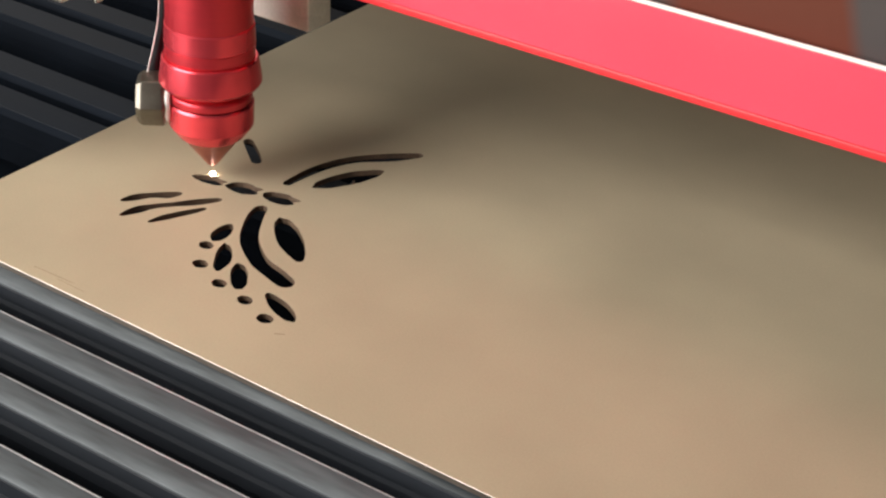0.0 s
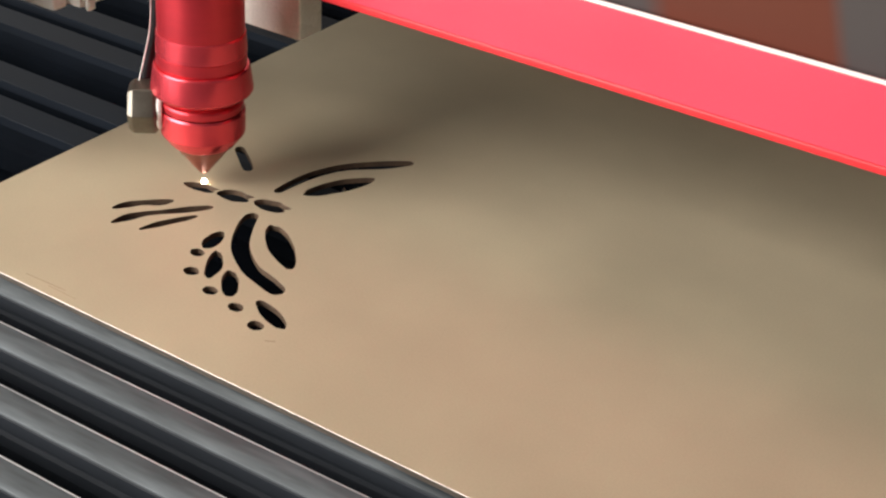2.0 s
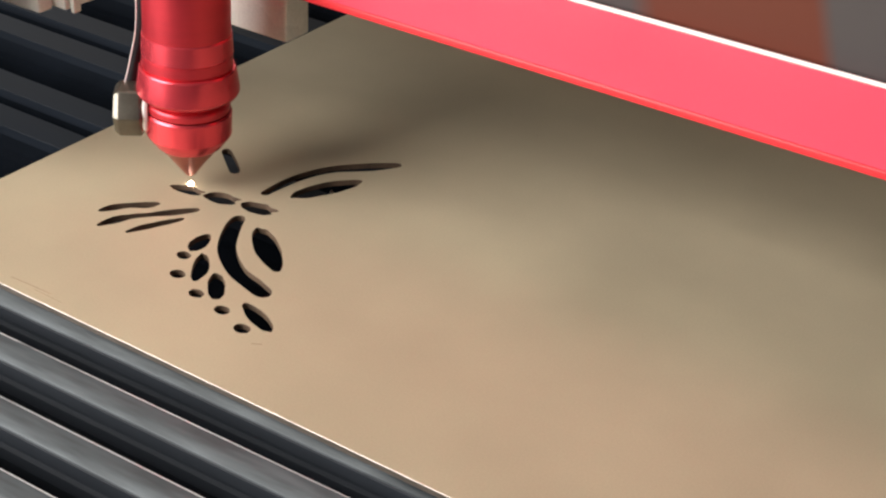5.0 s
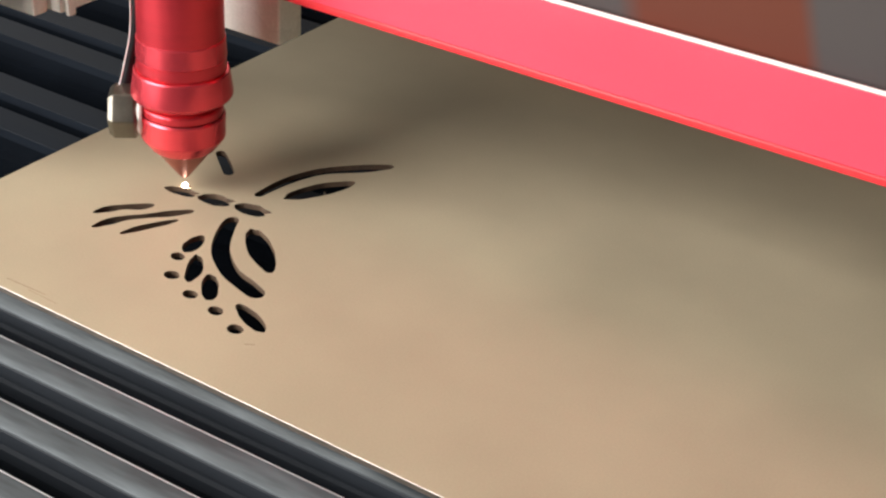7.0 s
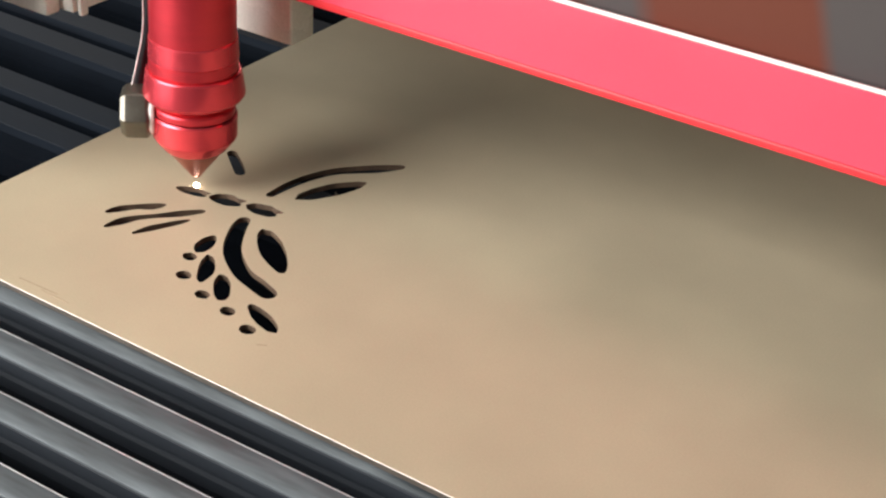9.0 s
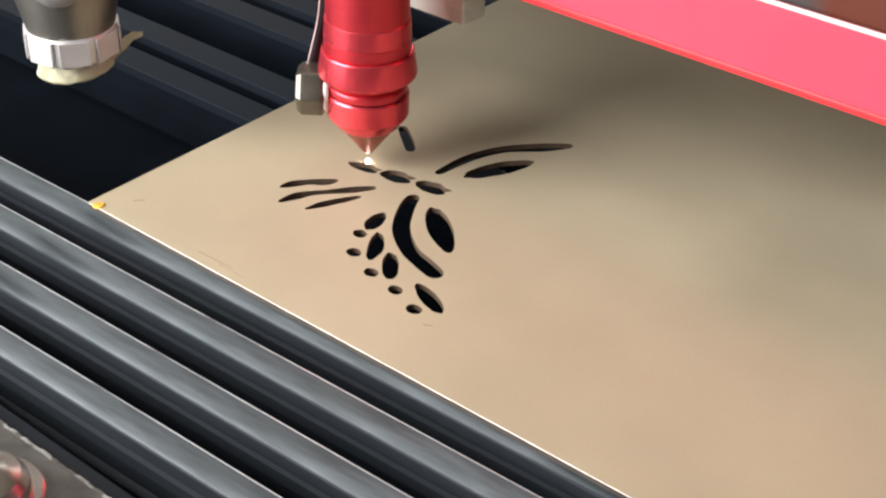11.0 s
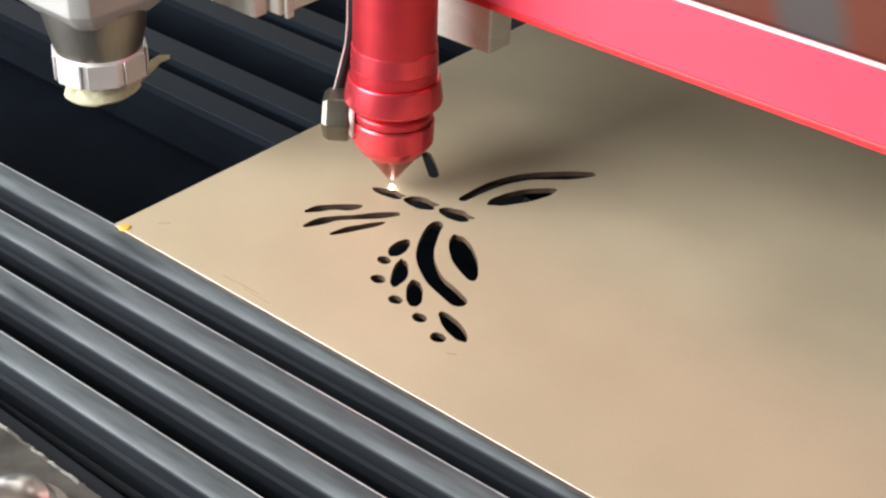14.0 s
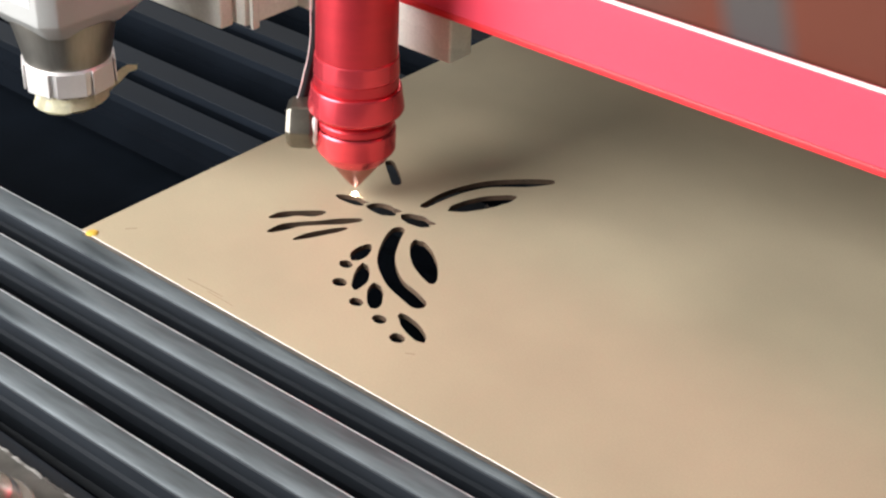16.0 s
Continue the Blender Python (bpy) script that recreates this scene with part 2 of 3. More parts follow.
frame_rail = thing("front_frame_rail", (0, 0, 0), label="scuffed grey steel front rail of the cutting bed", category="rail")
part("rail", box((-0.49, -0.30, -0.85), (0.79, -0.0852, -0.003), 0.0006), STEEL, frame_rail)
SCRAPED = material("scraped_rail_edge", (0.36, 0.35, 0.33), 0.45, 0.3, 0.4, 120, 0.2, 700, spots=(160, 0.5, (0.12, 0.11, 0.10)))
chipped = along_x([(-0.0858, -0.0028), (-0.0850, -0.0027), (-0.0845, -0.0034), (-0.0846, -0.0120), (-0.0851, -0.0120)], -0.49, 0.79, 1200)
for v in chipped.verts:
    bite = noise.noise((v.co.x * 420, 0.3, 0.7)) + 0.9 * noise.noise((v.co.x * 900, 1.3, 0.2))
    if v.co.z > -0.004:
        v.co.y += 0.00035 * bite
        v.co.z += 0.0002 * bite
part("worn_lit_edge", chipped, SCRAPED, frame_rail, "ragged scraped edge", smooth=False)

CAP_PROFILE = [(-0.0006, 0.0), (-0.0050, -0.0001), (-0.0057, -0.0003), (-0.0072, -0.0008), (-0.0080, -0.0013), (-0.0081, -0.0017), (-0.0079, -0.0020), (-0.0006, -0.0020)]
EDGE_PROFILE = [(0.0001, -0.0003), (-0.0001, 0.0), (-0.0005, 0.00005), (-0.0006, -0.0019), (0.0001, -0.0019)]
WEB_PROFILE = [(-0.0010, -0.0021), (-0.0076, -0.0021), (-0.0080, -0.0026), (-0.0082, -0.0062), (-0.0074, -0.0070), (-0.0074, -0.0078), (-0.0086, -0.0084),
               (-0.0088, -0.0120), (-0.0084, -0.0126), (-0.0070, -0.0200), (-0.0090, -0.0215), (-0.0090, -0.0229),
               (-0.0010, -0.0229), (-0.0010, -0.0215), (-0.0024, -0.0200), (-0.0024, -0.0055)]
SHEET_THICK = 0.0020
SLAT_TURN = 0.022


def slat(name, y, top, mats, tags, turn):
    ob = thing(name, (0, y, top), **tags)
    ob.rotation_euler.z = turn
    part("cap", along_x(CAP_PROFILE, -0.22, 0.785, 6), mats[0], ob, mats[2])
    part("worn_lit_edge", along_x(EDGE_PROFILE, -0.22, 0.785, 6), mats[3], ob, "bright far edge, its highlight put in as lighter metal")
    part("web", along_x(WEB_PROFILE, -0.22, 0.785, 2), mats[1], ob, "web below the top, shade put into its colour")
    return ob


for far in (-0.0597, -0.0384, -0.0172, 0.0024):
    slat("support_rail", far, -SHEET_THICK - 0.0002, (SLAT, WEB, "worn grey anodised top", EDGE_LIGHT),
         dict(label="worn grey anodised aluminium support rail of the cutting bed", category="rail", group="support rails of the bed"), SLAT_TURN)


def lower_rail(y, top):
    """A broad bar with softened edges and a low step in front, its colours darkened for shade."""
    ob = thing("lower_rail", (0, y, top), label="dark rail lower down in the bed, shade in its colour", category="rail", group="lower rails of the bed")
    part("cap", along_x([(0, -0.0002), (-0.0002, 0), (-0.0134, 0), (-0.0136, -0.0002), (-0.0136, -0.0040), (0, -0.0040)], -0.485, 0.785, 4), RAIL, ob, "dark top, shade in its colour")
    part("web", along_x([(-0.0006, -0.0041), (-0.0134, -0.0041), (-0.0136, -0.0110), (-0.0165, -0.0118), (-0.0165, -0.0229), (-0.0006, -0.0229)], -0.485, 0.785, 2), BED, ob, "web below the top, shade put into its colour")


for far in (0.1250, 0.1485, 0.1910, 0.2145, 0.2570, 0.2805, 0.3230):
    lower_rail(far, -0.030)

pin = bmesh.new()
tip_z, foot = -SHEET_THICK - 0.0004, -0.0698
corners = [[pin.verts.new((r * math.cos(radians(t)), r * math.sin(radians(t)), z)) for t in (20, 110, 200, 290)]
           for r, z in ((0.0003, tip_z), (0.0042, tip_z - 0.0075), (0.0046, tip_z - 0.0090), (0.0050, foot))]
for upper, lower in zip(corners, corners[1:]):
    for k in range(4):
        pin.faces.new((upper[k], upper[(k + 1) % 4], lower[(k + 1) % 4], lower[k]))
pin.faces.new(corners[0])
pin.faces.new(corners[-1][::-1])
pin = link_mesh("support_pin", pin, BOLT)
pin.location = (0.0886, 0.1111, 0.0)
tagged(pin, "bright pointed metal pin holding up the sheet", "support pin")

bolt = thing("frame_bolt", (0.092, -0.1070, -0.003), label="shiny round steel bolt head on the front rail", category="bolt")
bolt.scale = (1.3, 1.3, 1.2)
part("washer", lathe([(0.004, 0), (0.0125, 0), (0.0125, 0.0012), (0.012, 0.0016), (0.004, 0.0016)], 40, True), BOLT, bolt)
part("head", lathe([(0, 0.0016), (0.0098, 0.0016), (0.0102, 0.003), (0.0098, 0.0046), (0.0084, 0.0066), (0.0058, 0.0081), (0.0030, 0.0088), (0, 0.0090)], 40), BOLT, bolt)


# ---- the sheet with its cut pattern ----
THICK = SHEET_THICK


def leaf(cx, cy, length, width, angle, bend=0.0, blunt=0.75, lean=0.0, steps=40, tail=0.0):
    """Outline of a leaf-shaped cut, in millimetres: bend bows its axis, lean shifts its widest place along it, tail draws out a tooth."""
    out = []
    for k in range(steps):
        a = 2 * math.pi * k / steps
        u = math.cos(a)
        v = math.copysign(abs(math.sin(a)) ** (1 / blunt), math.sin(a)) * (1 + lean * u)
        rough = 1 + 0.085 * noise.noise((2.3 * u + cx, 2.3 * v + cy, 0.5))
        rough *= 1 + tail * (math.exp(-((a - 0.50) / 0.17) ** 2) - 0.55 * math.exp(-((a - 0.02) / 0.22) ** 2) - 0.35 * math.exp(-((a - 1.0) / 0.25) ** 2))
        x, y = rough * u * length / 2, rough * v * width / 2 + bend * (1 - u * u) - bend / 2
        t = radians(angle)
        out.append(((cx + x * math.cos(t) - y * math.sin(t)) / 1000, (cy + x * math.sin(t) + y * math.cos(t)) / 1000))
    return out


def stroke(ctrl, widths, steps=34):
    """Outline of a slot along a smooth centre line, with its width at the control points and rounded ends, in millimetres."""
    fine = 200
    mid = curve_points([(x, y, 0) for x, y in ctrl], fine)
    wide = curve_points([(w, 0, 0) for w in widths], fine)
    run = [0.0]
    for a, b in zip(mid, mid[1:]):
        run.append(run[-1] + (b - a).length)
    left, right = [], []
    for n in range(steps):
        k = round((0.5 - 0.5 * math.cos(math.pi * n / (steps - 1))) * (fine - 1))
        d = (mid[min(k + 1, fine - 1)] - mid[max(k - 1, 0)]).normalized()
        half = max(wide[k].x, 0.5) / 2
        near = min(run[k], run[-1] - run[k])
        cap = math.sqrt(max(0.0, 1 - max(0.0, 1 - near / (half * 1.2)) ** 2))
        side = Vector((-d.y, d.x, 0)) * max(half * cap, 0.15)
        left.append(((mid[k] + side).x / 1000, (mid[k] + side).y / 1000))
        right.append(((mid[k] - side).x / 1000, (mid[k] - side).y / 1000))
    return left + right[::-1]


CUTS = [
    stroke([(41, 49), (43, 53.5), (46.3, 58), (50.3, 61.5), (53, 65.2)], (1.6, 4.0, 3.4, 4.2, 2.2)),
    stroke([(47.5, 42), (49.3, 48), (51.8, 53), (56, 58), (61, 64), (66, 70.2)], (1.6, 4.4, 3.2, 2.9, 4.0, 2.4)),
    stroke([(57.5, 44.5), (59.6, 50), (61.8, 54.5), (64, 58.6), (66, 62.6)], (1.2, 3.4, 3.3, 3.0, 1.4)),
    leaf(53.3, 77.5, 12.5, 5.2, 10, 0.3, 0.95, 0.25, tail=0.22),
    leaf(66.2, 80.1, 12.4, 7.4, 12, 0.3, 1.0, 0.1, tail=0.28),
    leaf(80.0, 82.5, 12.6, 7.0, 5, 0.2, 1.0, 0.1, tail=0.26),
    stroke([(79, 75.5), (82.2, 67.5), (89.5, 56.5), (100, 48.8), (108.5, 46), (117.5, 43.2)], (4.4, 5.6, 6.0, 6.0, 6.4, 5.6)),
    leaf(99.5, 64.5, 27.4, 8.2, -38, 0.0, 0.95, -0.05),
    stroke([(75.2, 90.5), (76.2, 103), (78.5, 112), (83, 120.5), (92, 129.8), (99, 137.5)], (3.0, 4.3, 4.5, 4.8, 5.8, 3.0)),
    leaf(89.4, 107.3, 26.8, 8.2, 64, 0.3, 0.9, -0.05),
    leaf(80.2, 54.4, 11.8, 5.8, -77, 0.0, 0.85, 0.15),
    leaf(90.2, 43.3, 16.2, 5.2, -56, 0.5, 0.95, 0.05),
    leaf(101.5, 38.1, 15.4, 5.4, -48, 0.0, 0.95, 0.0),
    leaf(122.1, 32.8, 17.2, 5.6, -24, 0.2, 0.9, 0.1),
    leaf(81.5, 45.5, 5.2, 4.2, -10, 0, 1.0),
    leaf(87.6, 36.2, 5.3, 4.4, -10, 0, 1.0),
    leaf(99.5, 31.5, 5.2, 4.2, -10, 0, 1.0),
    leaf(111.5, 29.3, 5.2, 4.2, -10, 0, 1.0),
    leaf(122.5, 25.5, 5.5, 4.4, -10, 0, 1.0),
    stroke([(43.5, 108.2), (48, 104.8), (53, 101), (58.5, 96.4)], (3.4, 3.9, 4.1, 3.6)),
]


def sheet_mesh(wide, deep, cuts):
    bm = bmesh.new()
    rim = [(0.0004, 0), (wide, 0), (wide, deep), (0, deep), (0, 0.0004)]
    for loop in [rim] + cuts:
        loop = [p for k, p in enumerate(loop) if math.dist(p, loop[k - 1]) > 0.0001]
        vs = [bm.verts.new((x, y, 0)) for x, y in loop]
        for k in range(len(vs)):
            bm.edges.new((vs[k], vs[(k + 1) % len(vs)]))
    bmesh.ops.triangle_fill(bm, edges=bm.edges[:], use_beauty=True, use_dissolve=False)
    top = bm.faces[:]
    made = bmesh.ops.extrude_face_region(bm, geom=top)
    for v in (g for g in made["geom"] if isinstance(g, bmesh.types.BMVert)):
        v.co.z = -THICK
    bmesh.ops.recalc_face_normals(bm, faces=bm.faces)
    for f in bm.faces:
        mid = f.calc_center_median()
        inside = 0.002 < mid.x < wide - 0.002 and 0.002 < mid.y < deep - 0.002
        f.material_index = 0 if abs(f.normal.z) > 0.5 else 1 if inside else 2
    return bm


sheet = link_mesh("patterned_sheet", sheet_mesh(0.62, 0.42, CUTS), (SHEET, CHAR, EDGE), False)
tagged(sheet, "smooth tan sheet with a cut-out insect pattern, lying on slats", "sheet")


def scratch(x, y, length, width, turn, mat):
    ob = part("scratch", box((-length / 2, -width / 2, 0.00002), (length / 2, width / 2, 0.00008), 0.00002, 1), mat, sheet)
    ob.matrix_basis = pose(x, y, 0, 0, 0, turn)


# thin burr on the front edge; its pale colour paints the highlight there
BURR = material("highlight_burr", (0.74, 0.66, 0.58), 0.4, 0.2, 0.25, 120, 0.1)
part("burr_highlight", box((0.0006, -0.0002, -0.0003), (0.615, 0.0001, 0.00008), 0.0001, 1), BURR, sheet, "burr along the cut edge, highlight in its colour")
SCUFF = material("faint_scuff", (0.45, 0.345, 0.23), 0.5, 0.3, 0.2, 200, 0.05)
scratch(0.058, 0.0045, 0.016, 0.0005, 2, SCUFF)
scratch(0.066, 0.0035, 0.012, 0.0003, -1, SCUFF)
scratch(0.012, 0.012, 0.004, 0.0008, 48, SCUFF)
scratch(0.131, 0.022, 0.003, 0.0005, 30, SCUFF)
mark = link_mesh("corner_mark", lathe([(0, 0.0006), (0.0016, 0.0005), (0.0022, 0.0)], 14), YELLOW)
mark.location = (0.0045, 0.0012, 0.0)
tagged(mark, "small yellow smear on the sheet's corner", "mark")

# ---- cutting head and gantry: all placed from the nozzle's tip ----
TIP = Vector((0.0525, 0.0805, 0.0))

HEAD = thing("red_cutting_head", TIP, label="red anodised laser cutting head with copper nozzle", category="laser head")
part("nozzle_cone", lathe([(0.0007, 0.0085), (0.0007, 0.0045), (0.0014, 0.0045), (0.0018, 0.0050), (0.0100, 0.0159), (0.0100, 0.0176)], 64), COPPER, HEAD, "copper cone-shaped nozzle")
part("lower_collar", lathe([(0.0094, 0.0164), (0.0101, 0.0158), (0.0109, 0.0163), (0.0135, 0.0198), (0.0140, 0.0207), (0.0141, 0.0282), (0.0136, 0.0289)], 72), RED_METAL, HEAD)
part("thin_ring", lathe([(0.0120, 0.0289), (0.0133, 0.0291), (0.0135, 0.0296), (0.0135, 0.0314), (0.0131, 0.0320), (0.0114, 0.0324), (0.0114, 0.0356)], 72), RED_BAND, HEAD)
part("flange", lathe([(0.0114, 0.0344), (0.0150, 0.0346), (0.0162, 0.0352), (0.0167, 0.0361), (0.0167, 0.0368), (0.0156, 0.0440), (0.0152, 0.0445), (0.0143, 0.0446)], 72), RED_METAL, HEAD)
part("turned_band", lathe([(0.0141, 0.0442), (0.0143, 0.0449), (0.0146, 0.0453), (0.0145, 0.0488), (0.0141, 0.0491)], 72), RED_BAND, HEAD)
part("upper_band", lathe([(0.0141, 0.0488), (0.0147, 0.0492), (0.0144, 0.0556), (0.0140, 0.0560)], 72), RED_METAL, HEAD)
part("barrel", lathe([(0.0139, 0.0552), (0.0140, 0.0564), (0.0137, 0.1400), (0.0130, 0.1410), (0.0, 0.1410)], 72), RED_BAND, HEAD)
# it hangs a little out of true
HEAD.matrix_basis = Matrix.Translation(TIP) @ Matrix.Rotation(radians(1.1), 4, Vector((-0.56, 0.83, 0)))


def hex_nut(across, length):
    """A hexagonal fitting along +x with turned ends."""
    bm = bmesh.new()
    r = across / 2 / math.cos(math.pi / 6)
    rows = []
    for x, q in ((0, 0.86), (length * 0.12, 1.0), (length * 0.82, 1.0), (length, 0.84)):
        rows.append([bm.verts.new((x, q * r * math.cos(math.pi / 3 * k), q * r * math.sin(math.pi / 3 * k))) for k in range(6)])
    for a, b in zip(rows, rows[1:]):
        for k in range(6):
            bm.faces.new((a[k], a[(k + 1) % 6], b[(k + 1) % 6], b[k]))
    bm.faces.new(rows[0])
    bm.faces.new(rows[-1][::-1])
    bmesh.ops.bevel(bm, geom=bm.edges[:], offset=0.0003, segments=1, profile=0.5, affect="EDGES")
    return bm


turn_out = Matrix.Rotation(radians(218), 4, "Z")
fitting = part("air_fitting", hex_nut(0.0158, 0.0098), NICKEL, HEAD, "dull nickel hexagonal air fitting")
fitting.matrix_basis = Matrix.Translation((0, 0, 0.0282)) @ turn_out @ Matrix.Translation((0.0140, 0, 0))
seal = part("thread_tape", lathe([(0.0050, 0), (0.0074, 0.0004), (0.0077, 0.0012), (0.0073, 0.0021), (0.0050, 0.0026)], 24, True), THREAD_TAPE, HEAD, "white thread tape")
seal.matrix_basis = Matrix.Translation((0, 0, 0.0282)) @ turn_out @ Matrix.Translation((0.0124, 0, 0)) @ Matrix.Rotation(radians(90), 4, "Y")


def beside(left, behind, z):
    """A place beside the head: so far out towards the fitting and so far behind."""
    return (-0.72 * left - 0.69 * behind, -0.69 * left + 0.72 * behind, z)


part("air_hose", tube(curve_points([beside(0.0186, 0.007, 0.034), beside(0.0165, 0.009, 0.044), beside(0.0142, 0.010, 0.056), beside(0.0132, 0.011, 0.075),
                                   beside(0.0132, 0.011, 0.140)], 16), 0.0017), RUBBER, HEAD, "black glossy air hose")
# thin silver strand added as the highlight line along the hose
part("hose_highlight", tube(curve_points([beside(0.0206, 0.005, 0.035), beside(0.0183, 0.006, 0.044), beside(0.0160, 0.007, 0.056), beside(0.0157, 0.008, 0.075),
                                       beside(0.0157, 0.008, 0.140)], 16), 0.00022, 8), SILVER, HEAD, "thin bright strand painting the hose's highlight")

spark = link_mesh("laser_spark", lathe([(0, 0.0), (0.0007, 0.0001), (0.0010, 0.0006), (0.0008, 0.0011), (0.0003, 0.0015), (0, 0.0016)], 16), SPARK)
spark.location = (TIP.x, TIP.y, 0.0001)
tagged(spark, "small white-hot spark on the sheet below the nozzle", "spark")

# white carriage bracket behind the head
carriage = thing("carriage_bracket", (TIP.x, TIP.y, 0.046), label="off-white powder-coated bracket behind the cutting head", category="bracket")
part("back_plate", box((-0.0715, 0.031, 0.0), (0.0165, 0.043, 0.110), 0.0008), WHITE_PAINT, carriage)
part("side_arm", box((-0.100, 0.0035, 0.0005), (-0.0575, 0.0305, 0.110), 0.0008), WHITE_PAINT, carriage)
part("arm_front", box((-0.125, -0.0035, 0.0), (-0.0630, 0.0030, 0.110), 0.0010), WHITE_PAINT, carriage)
part("rib", box((-0.0570, 0.0050, -0.0005), (-0.0550, 0.0085, 0.110), 0.0007), WHITE_PAINT, carriage)

# red guard; a white strip paints the light on its upper edge
guard = thing("gantry_guard", (TIP.x, TIP.y, 0.004), label="glossy red gantry guard bar, its lit upper edge put in white", category="guard bar")
part("bar", box((-0.004, 0.0265, 0.0638), (0.520, 0.0305, 0.0856), 0.0001), RED_PAINT, guard, "glossy bright red face")
part("lower_lip", box((-0.004, 0.0266, 0.0608), (0.520, 0.0304, 0.0637), 0.0009), RED_LIP, guard, "rounded lower lip, deeper red for shade")
part("edge_highlight", box((-0.004, 0.0263, 0.0858), (0.520, 0.0272, 0.0870), 0.0002), WHITE_EDGE, guard, "white strip painting the lit upper edge")

# out of view; placed to block light from the sheet and lower rails
beam = link_mesh("shading_beam", box((-0.35, 0.0445, 0.0620), (0.640, 0.1650, 0.1500), 0.0015), BED)
beam.location = (TIP.x, TIP.y, 0.0)
tagged(beam, "unseen dark beam behind the guard, added to shade sheet and rails", "beam")


def sign_paint():
    """Print with soft-edged brown fields on grey, a little slanted."""
    m = SIGN_GREY.copy()
    m.name = "sign_print"
    m.node_tree.nodes["Principled BSDF"].inputs["Specular IOR Level"].default_value = 0.15
    n, l = m.node_tree.nodes, m.node_tree.links
    where = n.new("ShaderNodeTexCoord")
    split = n.new("ShaderNodeSeparateXYZ")
    l.new(where.outputs["Object"], split.inputs["Vector"])
    lean = n.new("ShaderNodeMath")
    lean.operation, lean.inputs[1].default_value = "MULTIPLY_ADD", 0.30
    l.new(split.outputs["Z"], lean.inputs[0])
    l.new(split.outputs["X"], lean.inputs[2])
    span = n.new("ShaderNodeMapRange")
    span.inputs["From Min"].default_value, span.inputs["From Max"].default_value = 0.10, 0.30
    l.new(lean.outputs["Value"], span.inputs["Value"])
    ramp = n.new("ShaderNodeValToRGB")
    brown, grey = (0.135, 0.042, 0.027, 1), (0.080, 0.071, 0.070, 1)
    stops = ramp.color_ramp.elements
    stops[0].position, stops[0].color = 0.0, (0.10, 0.062, 0.05, 1)
    stops[1].position, stops[1].color = 0.22, brown
    for x, c in ((0.26, grey), (0.33, grey), (0.37, brown), (0.61, brown), (0.635, grey)):
        e = stops.new(x)
        e.color = c
    l.new(span.outputs["Result"], ramp.inputs["Fac"])
    l.new(ramp.outputs["Color"], n["Principled BSDF"].inputs["Base Color"])
    return m


sign = thing("carriage_sign", (TIP.x, TIP.y, 0.004), label="dull brown and grey printed panel above the red bar", category="sign panel")
part("board", box((0.030, 0.0312, 0.0620), (0.520, 0.0332, 0.190), 0.0006), sign_paint(), sign)


def pen_mark(path, x, z, name):
    """A brushed stroke, flat on the panel."""
    ob = part(name, tube(curve_points([(u, 0, v) for u, v in path], 22), 0.0014, 10), SIGN_BLUE, sign)
    ob.matrix_basis = Matrix.Translation((x, 0.0311, z)) @ Matrix.Diagonal((1, 0.25, 1, 1))


pen_mark([(-0.012, 0.018), (-0.0135, 0.006), (-0.009, -0.005), (-0.001, -0.008), (0.008, -0.004), (0.018, 0.003)], 0.216, 0.121, "blue_loop")
pen_mark([(-0.004, 0.018), (-0.003, 0.008), (0.002, -0.001), (0.004, -0.005)], 0.216, 0.121, "blue_stroke")
pen_mark([(0.0, 0.0), (0.003, -0.009), (0.011, -0.017)], 0.2285, 0.1085, "blue_stroke")

# ---- second head ----
SECOND = thing("grey_cutting_head", (-0.046, 0.035, 0.0040), label="light grey enamelled laser head with silver ring nut", category="laser head")


SECOND.scale = (0.92, 0.92, 0.92)


def chamfered_body(rows, cut):
    """A square body with cut corners, lofted through (half width, height) rows."""
    bm = bmesh.new()
    rings = []
    for h, z in rows:
        c = cut * h
        rings.append([bm.verts.new((x, y, z)) for x, y in ((h, -h + c), (h, h - c), (h - c, h), (-h + c, h), (-h, h - c), (-h, -h + c), (-h + c, -h), (h - c, -h))])
    for a, b in zip(rings, rings[1:]):
        for k in range(8):
            bm.faces.new((a[k], a[(k + 1) % 8], b[(k + 1) % 8], b[k]))
    bm.faces.new(rings[0])
    bm.faces.new(rings[-1][::-1])
    bmesh.ops.bevel(bm, geom=bm.edges[:], offset=0.0008, segments=2, profile=0.5, affect="EDGES")
    return bm


part("housing", chamfered_body([(0.0168, 0.0535), (0.0255, 0.0630), (0.0255, 0.150)], 0.22), GREY_PAINT, SECOND)
part("cone", lathe([(0.0150, 0.0380), (0.0168, 0.0384), (0.0203, 0.0550), (0.0205, 0.0570), (0.0, 0.0570)], 64), GUNMETAL, SECOND, "brushed gunmetal cone")
nut = part("ring_nut", lathe([(0.0110, 0.0268), (0.0164, 0.0268), (0.0172, 0.0276), (0.0174, 0.0280), (0.0174, 0.0372), (0.0170, 0.0382), (0.0150, 0.0386)], 72), SILVER, SECOND, "satin silver ring nut")
for k in range(8):
    grip = part("grip", box((0.0170, -0.0058, 0.0276), (0.0179, 0.0058, 0.0376), 0.0004), SILVER, nut)
    grip.matrix_basis = Matrix.Rotation(radians(45 * k + 10), 4, "Z")
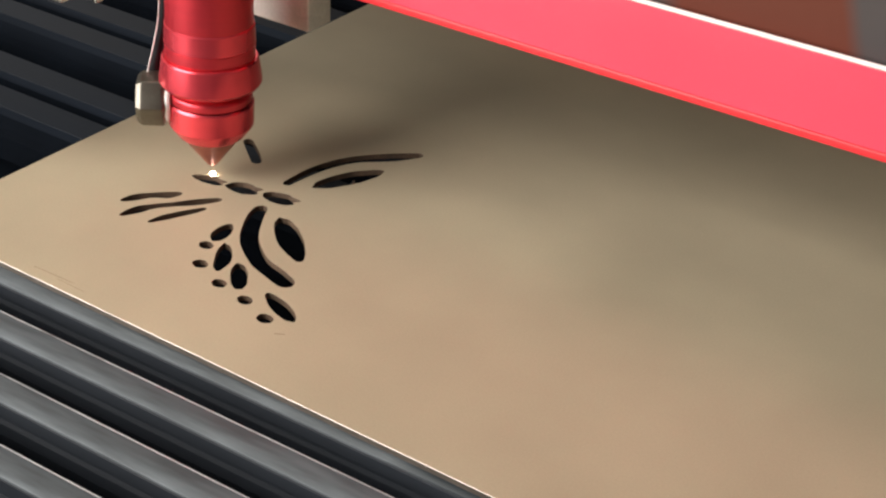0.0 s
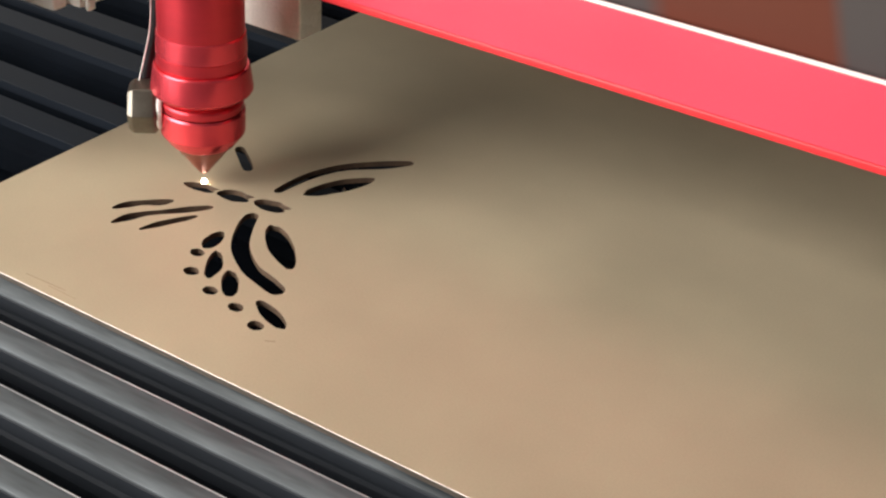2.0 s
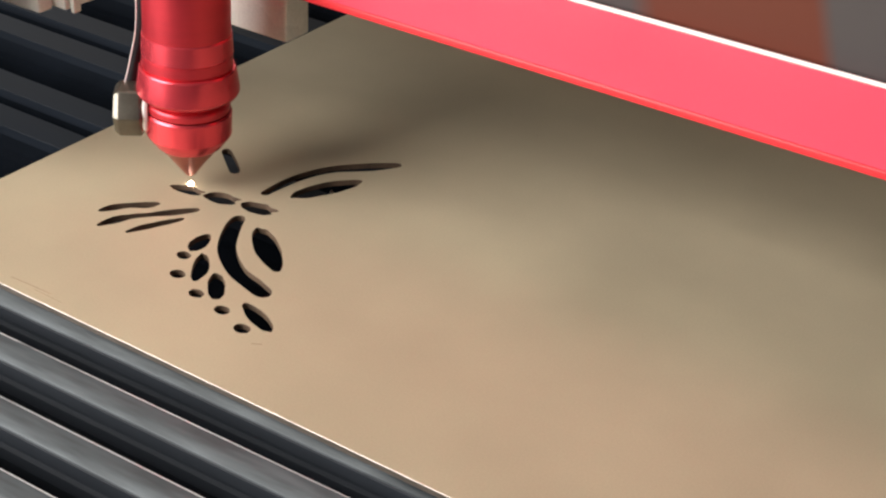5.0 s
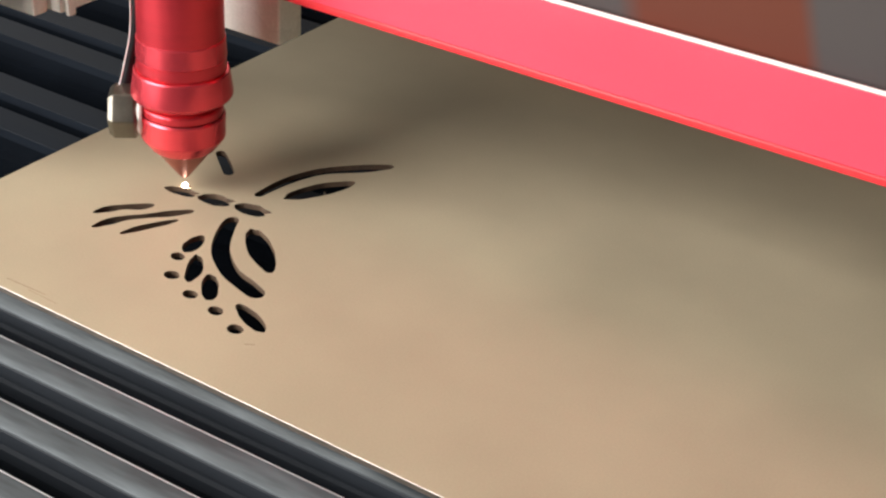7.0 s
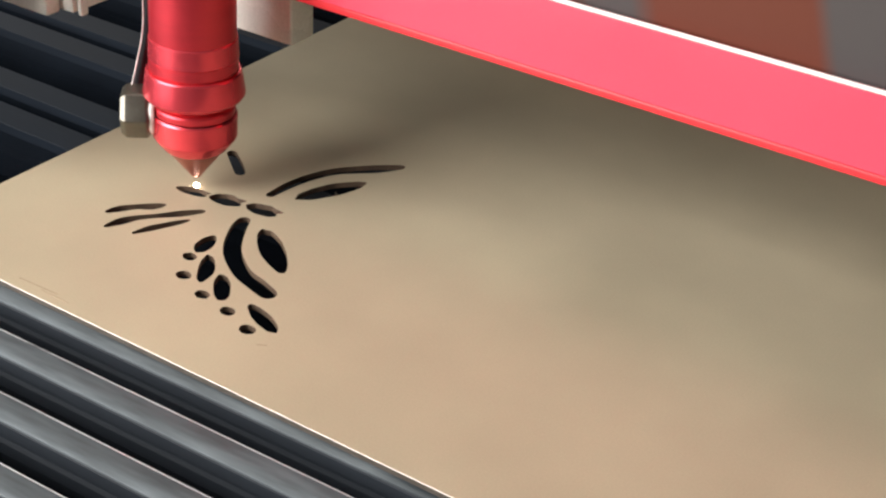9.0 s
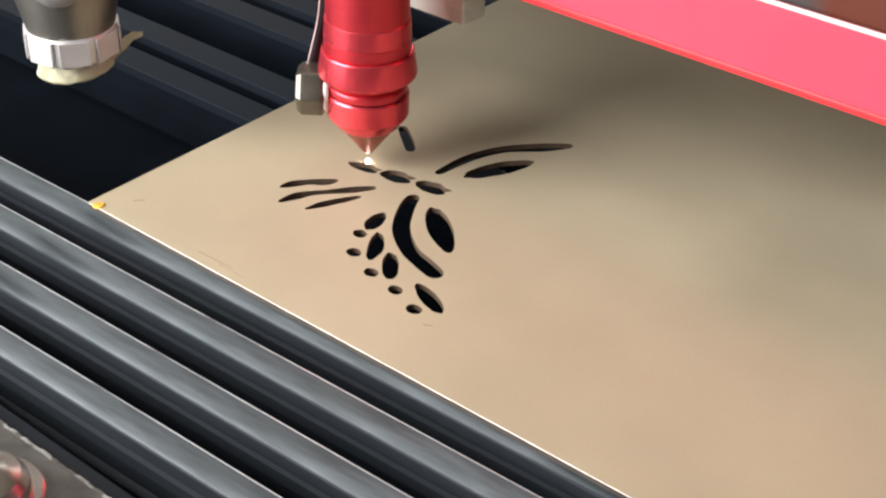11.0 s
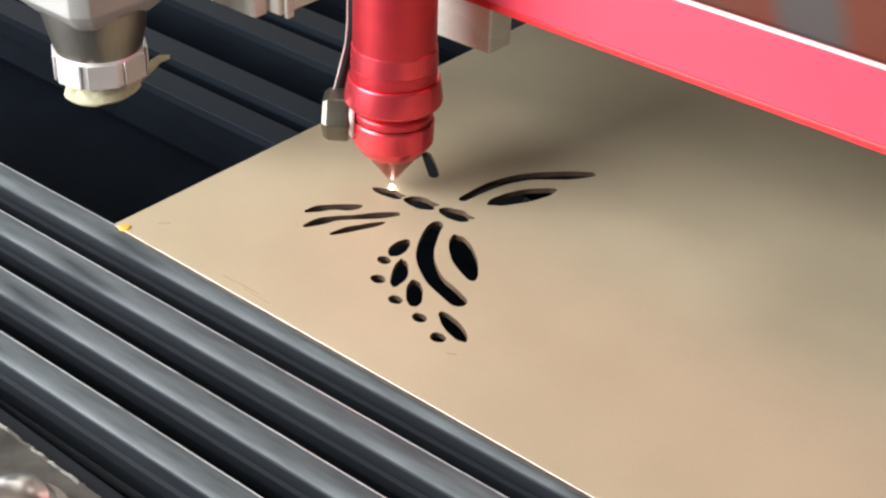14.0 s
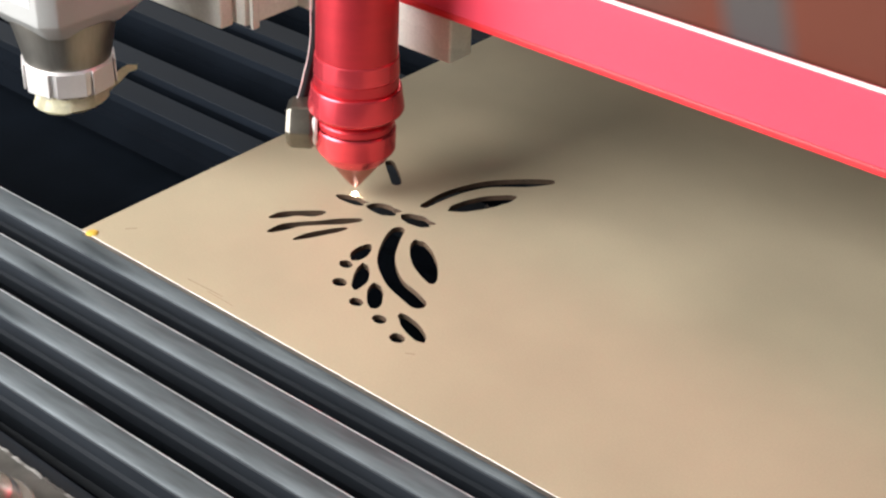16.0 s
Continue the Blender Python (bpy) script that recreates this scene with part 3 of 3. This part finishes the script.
part("inner_nozzle", lathe([(0.0150, 0.0272), (0.0146, 0.0262), (0.0120, 0.0232), (0.0085, 0.0222), (0.0, 0.0224)], 48), NICKEL, SECOND)


def tape_skirt():
    """A ragged wrap of tape under the nozzle, with a loose end."""
    bm = bmesh.new()
    steps, rows = 72, []
    for r0, z0 in ((0.0134, 0.0262), (0.0146, 0.0238), (0.0154, 0.0212), (0.0142, 0.0198), (0.0112, 0.0200)):
        row = []
        for k in range(steps):
            a = 2 * math.pi * k / steps
            rag = noise.noise((3 * math.cos(a), 3 * math.sin(a), z0 * 300))
            row.append(bm.verts.new(((r0 + 0.0022 * rag) * math.cos(a), (r0 + 0.0022 * rag) * math.sin(a), z0 + 0.0016 * rag + 0.0016 * math.cos(a - radians(70)))))
        rows.append(row)
    for a, b in zip(rows, rows[1:]):
        for k in range(steps):
            bm.faces.new((a[k], a[(k + 1) % steps], b[(k + 1) % steps], b[k]))
    # the loose end stands off to one side
    turn = radians(48)
    out, flap = Vector((math.cos(turn), math.sin(turn), 0)), []
    for d, z, h in ((0.012, 0.0225, 0.0030), (0.0165, 0.0262, 0.0026), (0.0190, 0.0290, 0.0034), (0.0225, 0.0318, 0.0022), (0.0262, 0.0322, 0.0012)):
        flap.append([bm.verts.new(out * d + Vector((0, 0, z - h))), bm.verts.new(out * d + Vector((0, 0, z + h * 0.6)))])
    for a, b in zip(flap, flap[1:]):
        bm.faces.new((a[0], a[1], b[1], b[0]))
    made = bmesh.ops.solidify(bm, geom=bm.faces[:], thickness=0.00035)
    return bm


part("tape_wrap", tape_skirt(), TAPE, SECOND, "torn cream masking tape wrap")
sticker = part("label_sticker", box((-0.019, -0.02580, 0.0700), (0.0165, -0.0256, 0.1040), 0.0001), PAPER, SECOND, "white paper sticker")
for k, (a, b) in enumerate(((-0.014, 0.004), (-0.014, 0.009), (-0.014, 0.001))):
    part("print_line", box((a, -0.02595, 0.0760 + 0.004 * k), (b, -0.02581, 0.0770 + 0.004 * k), 0.00003), INK, sticker)
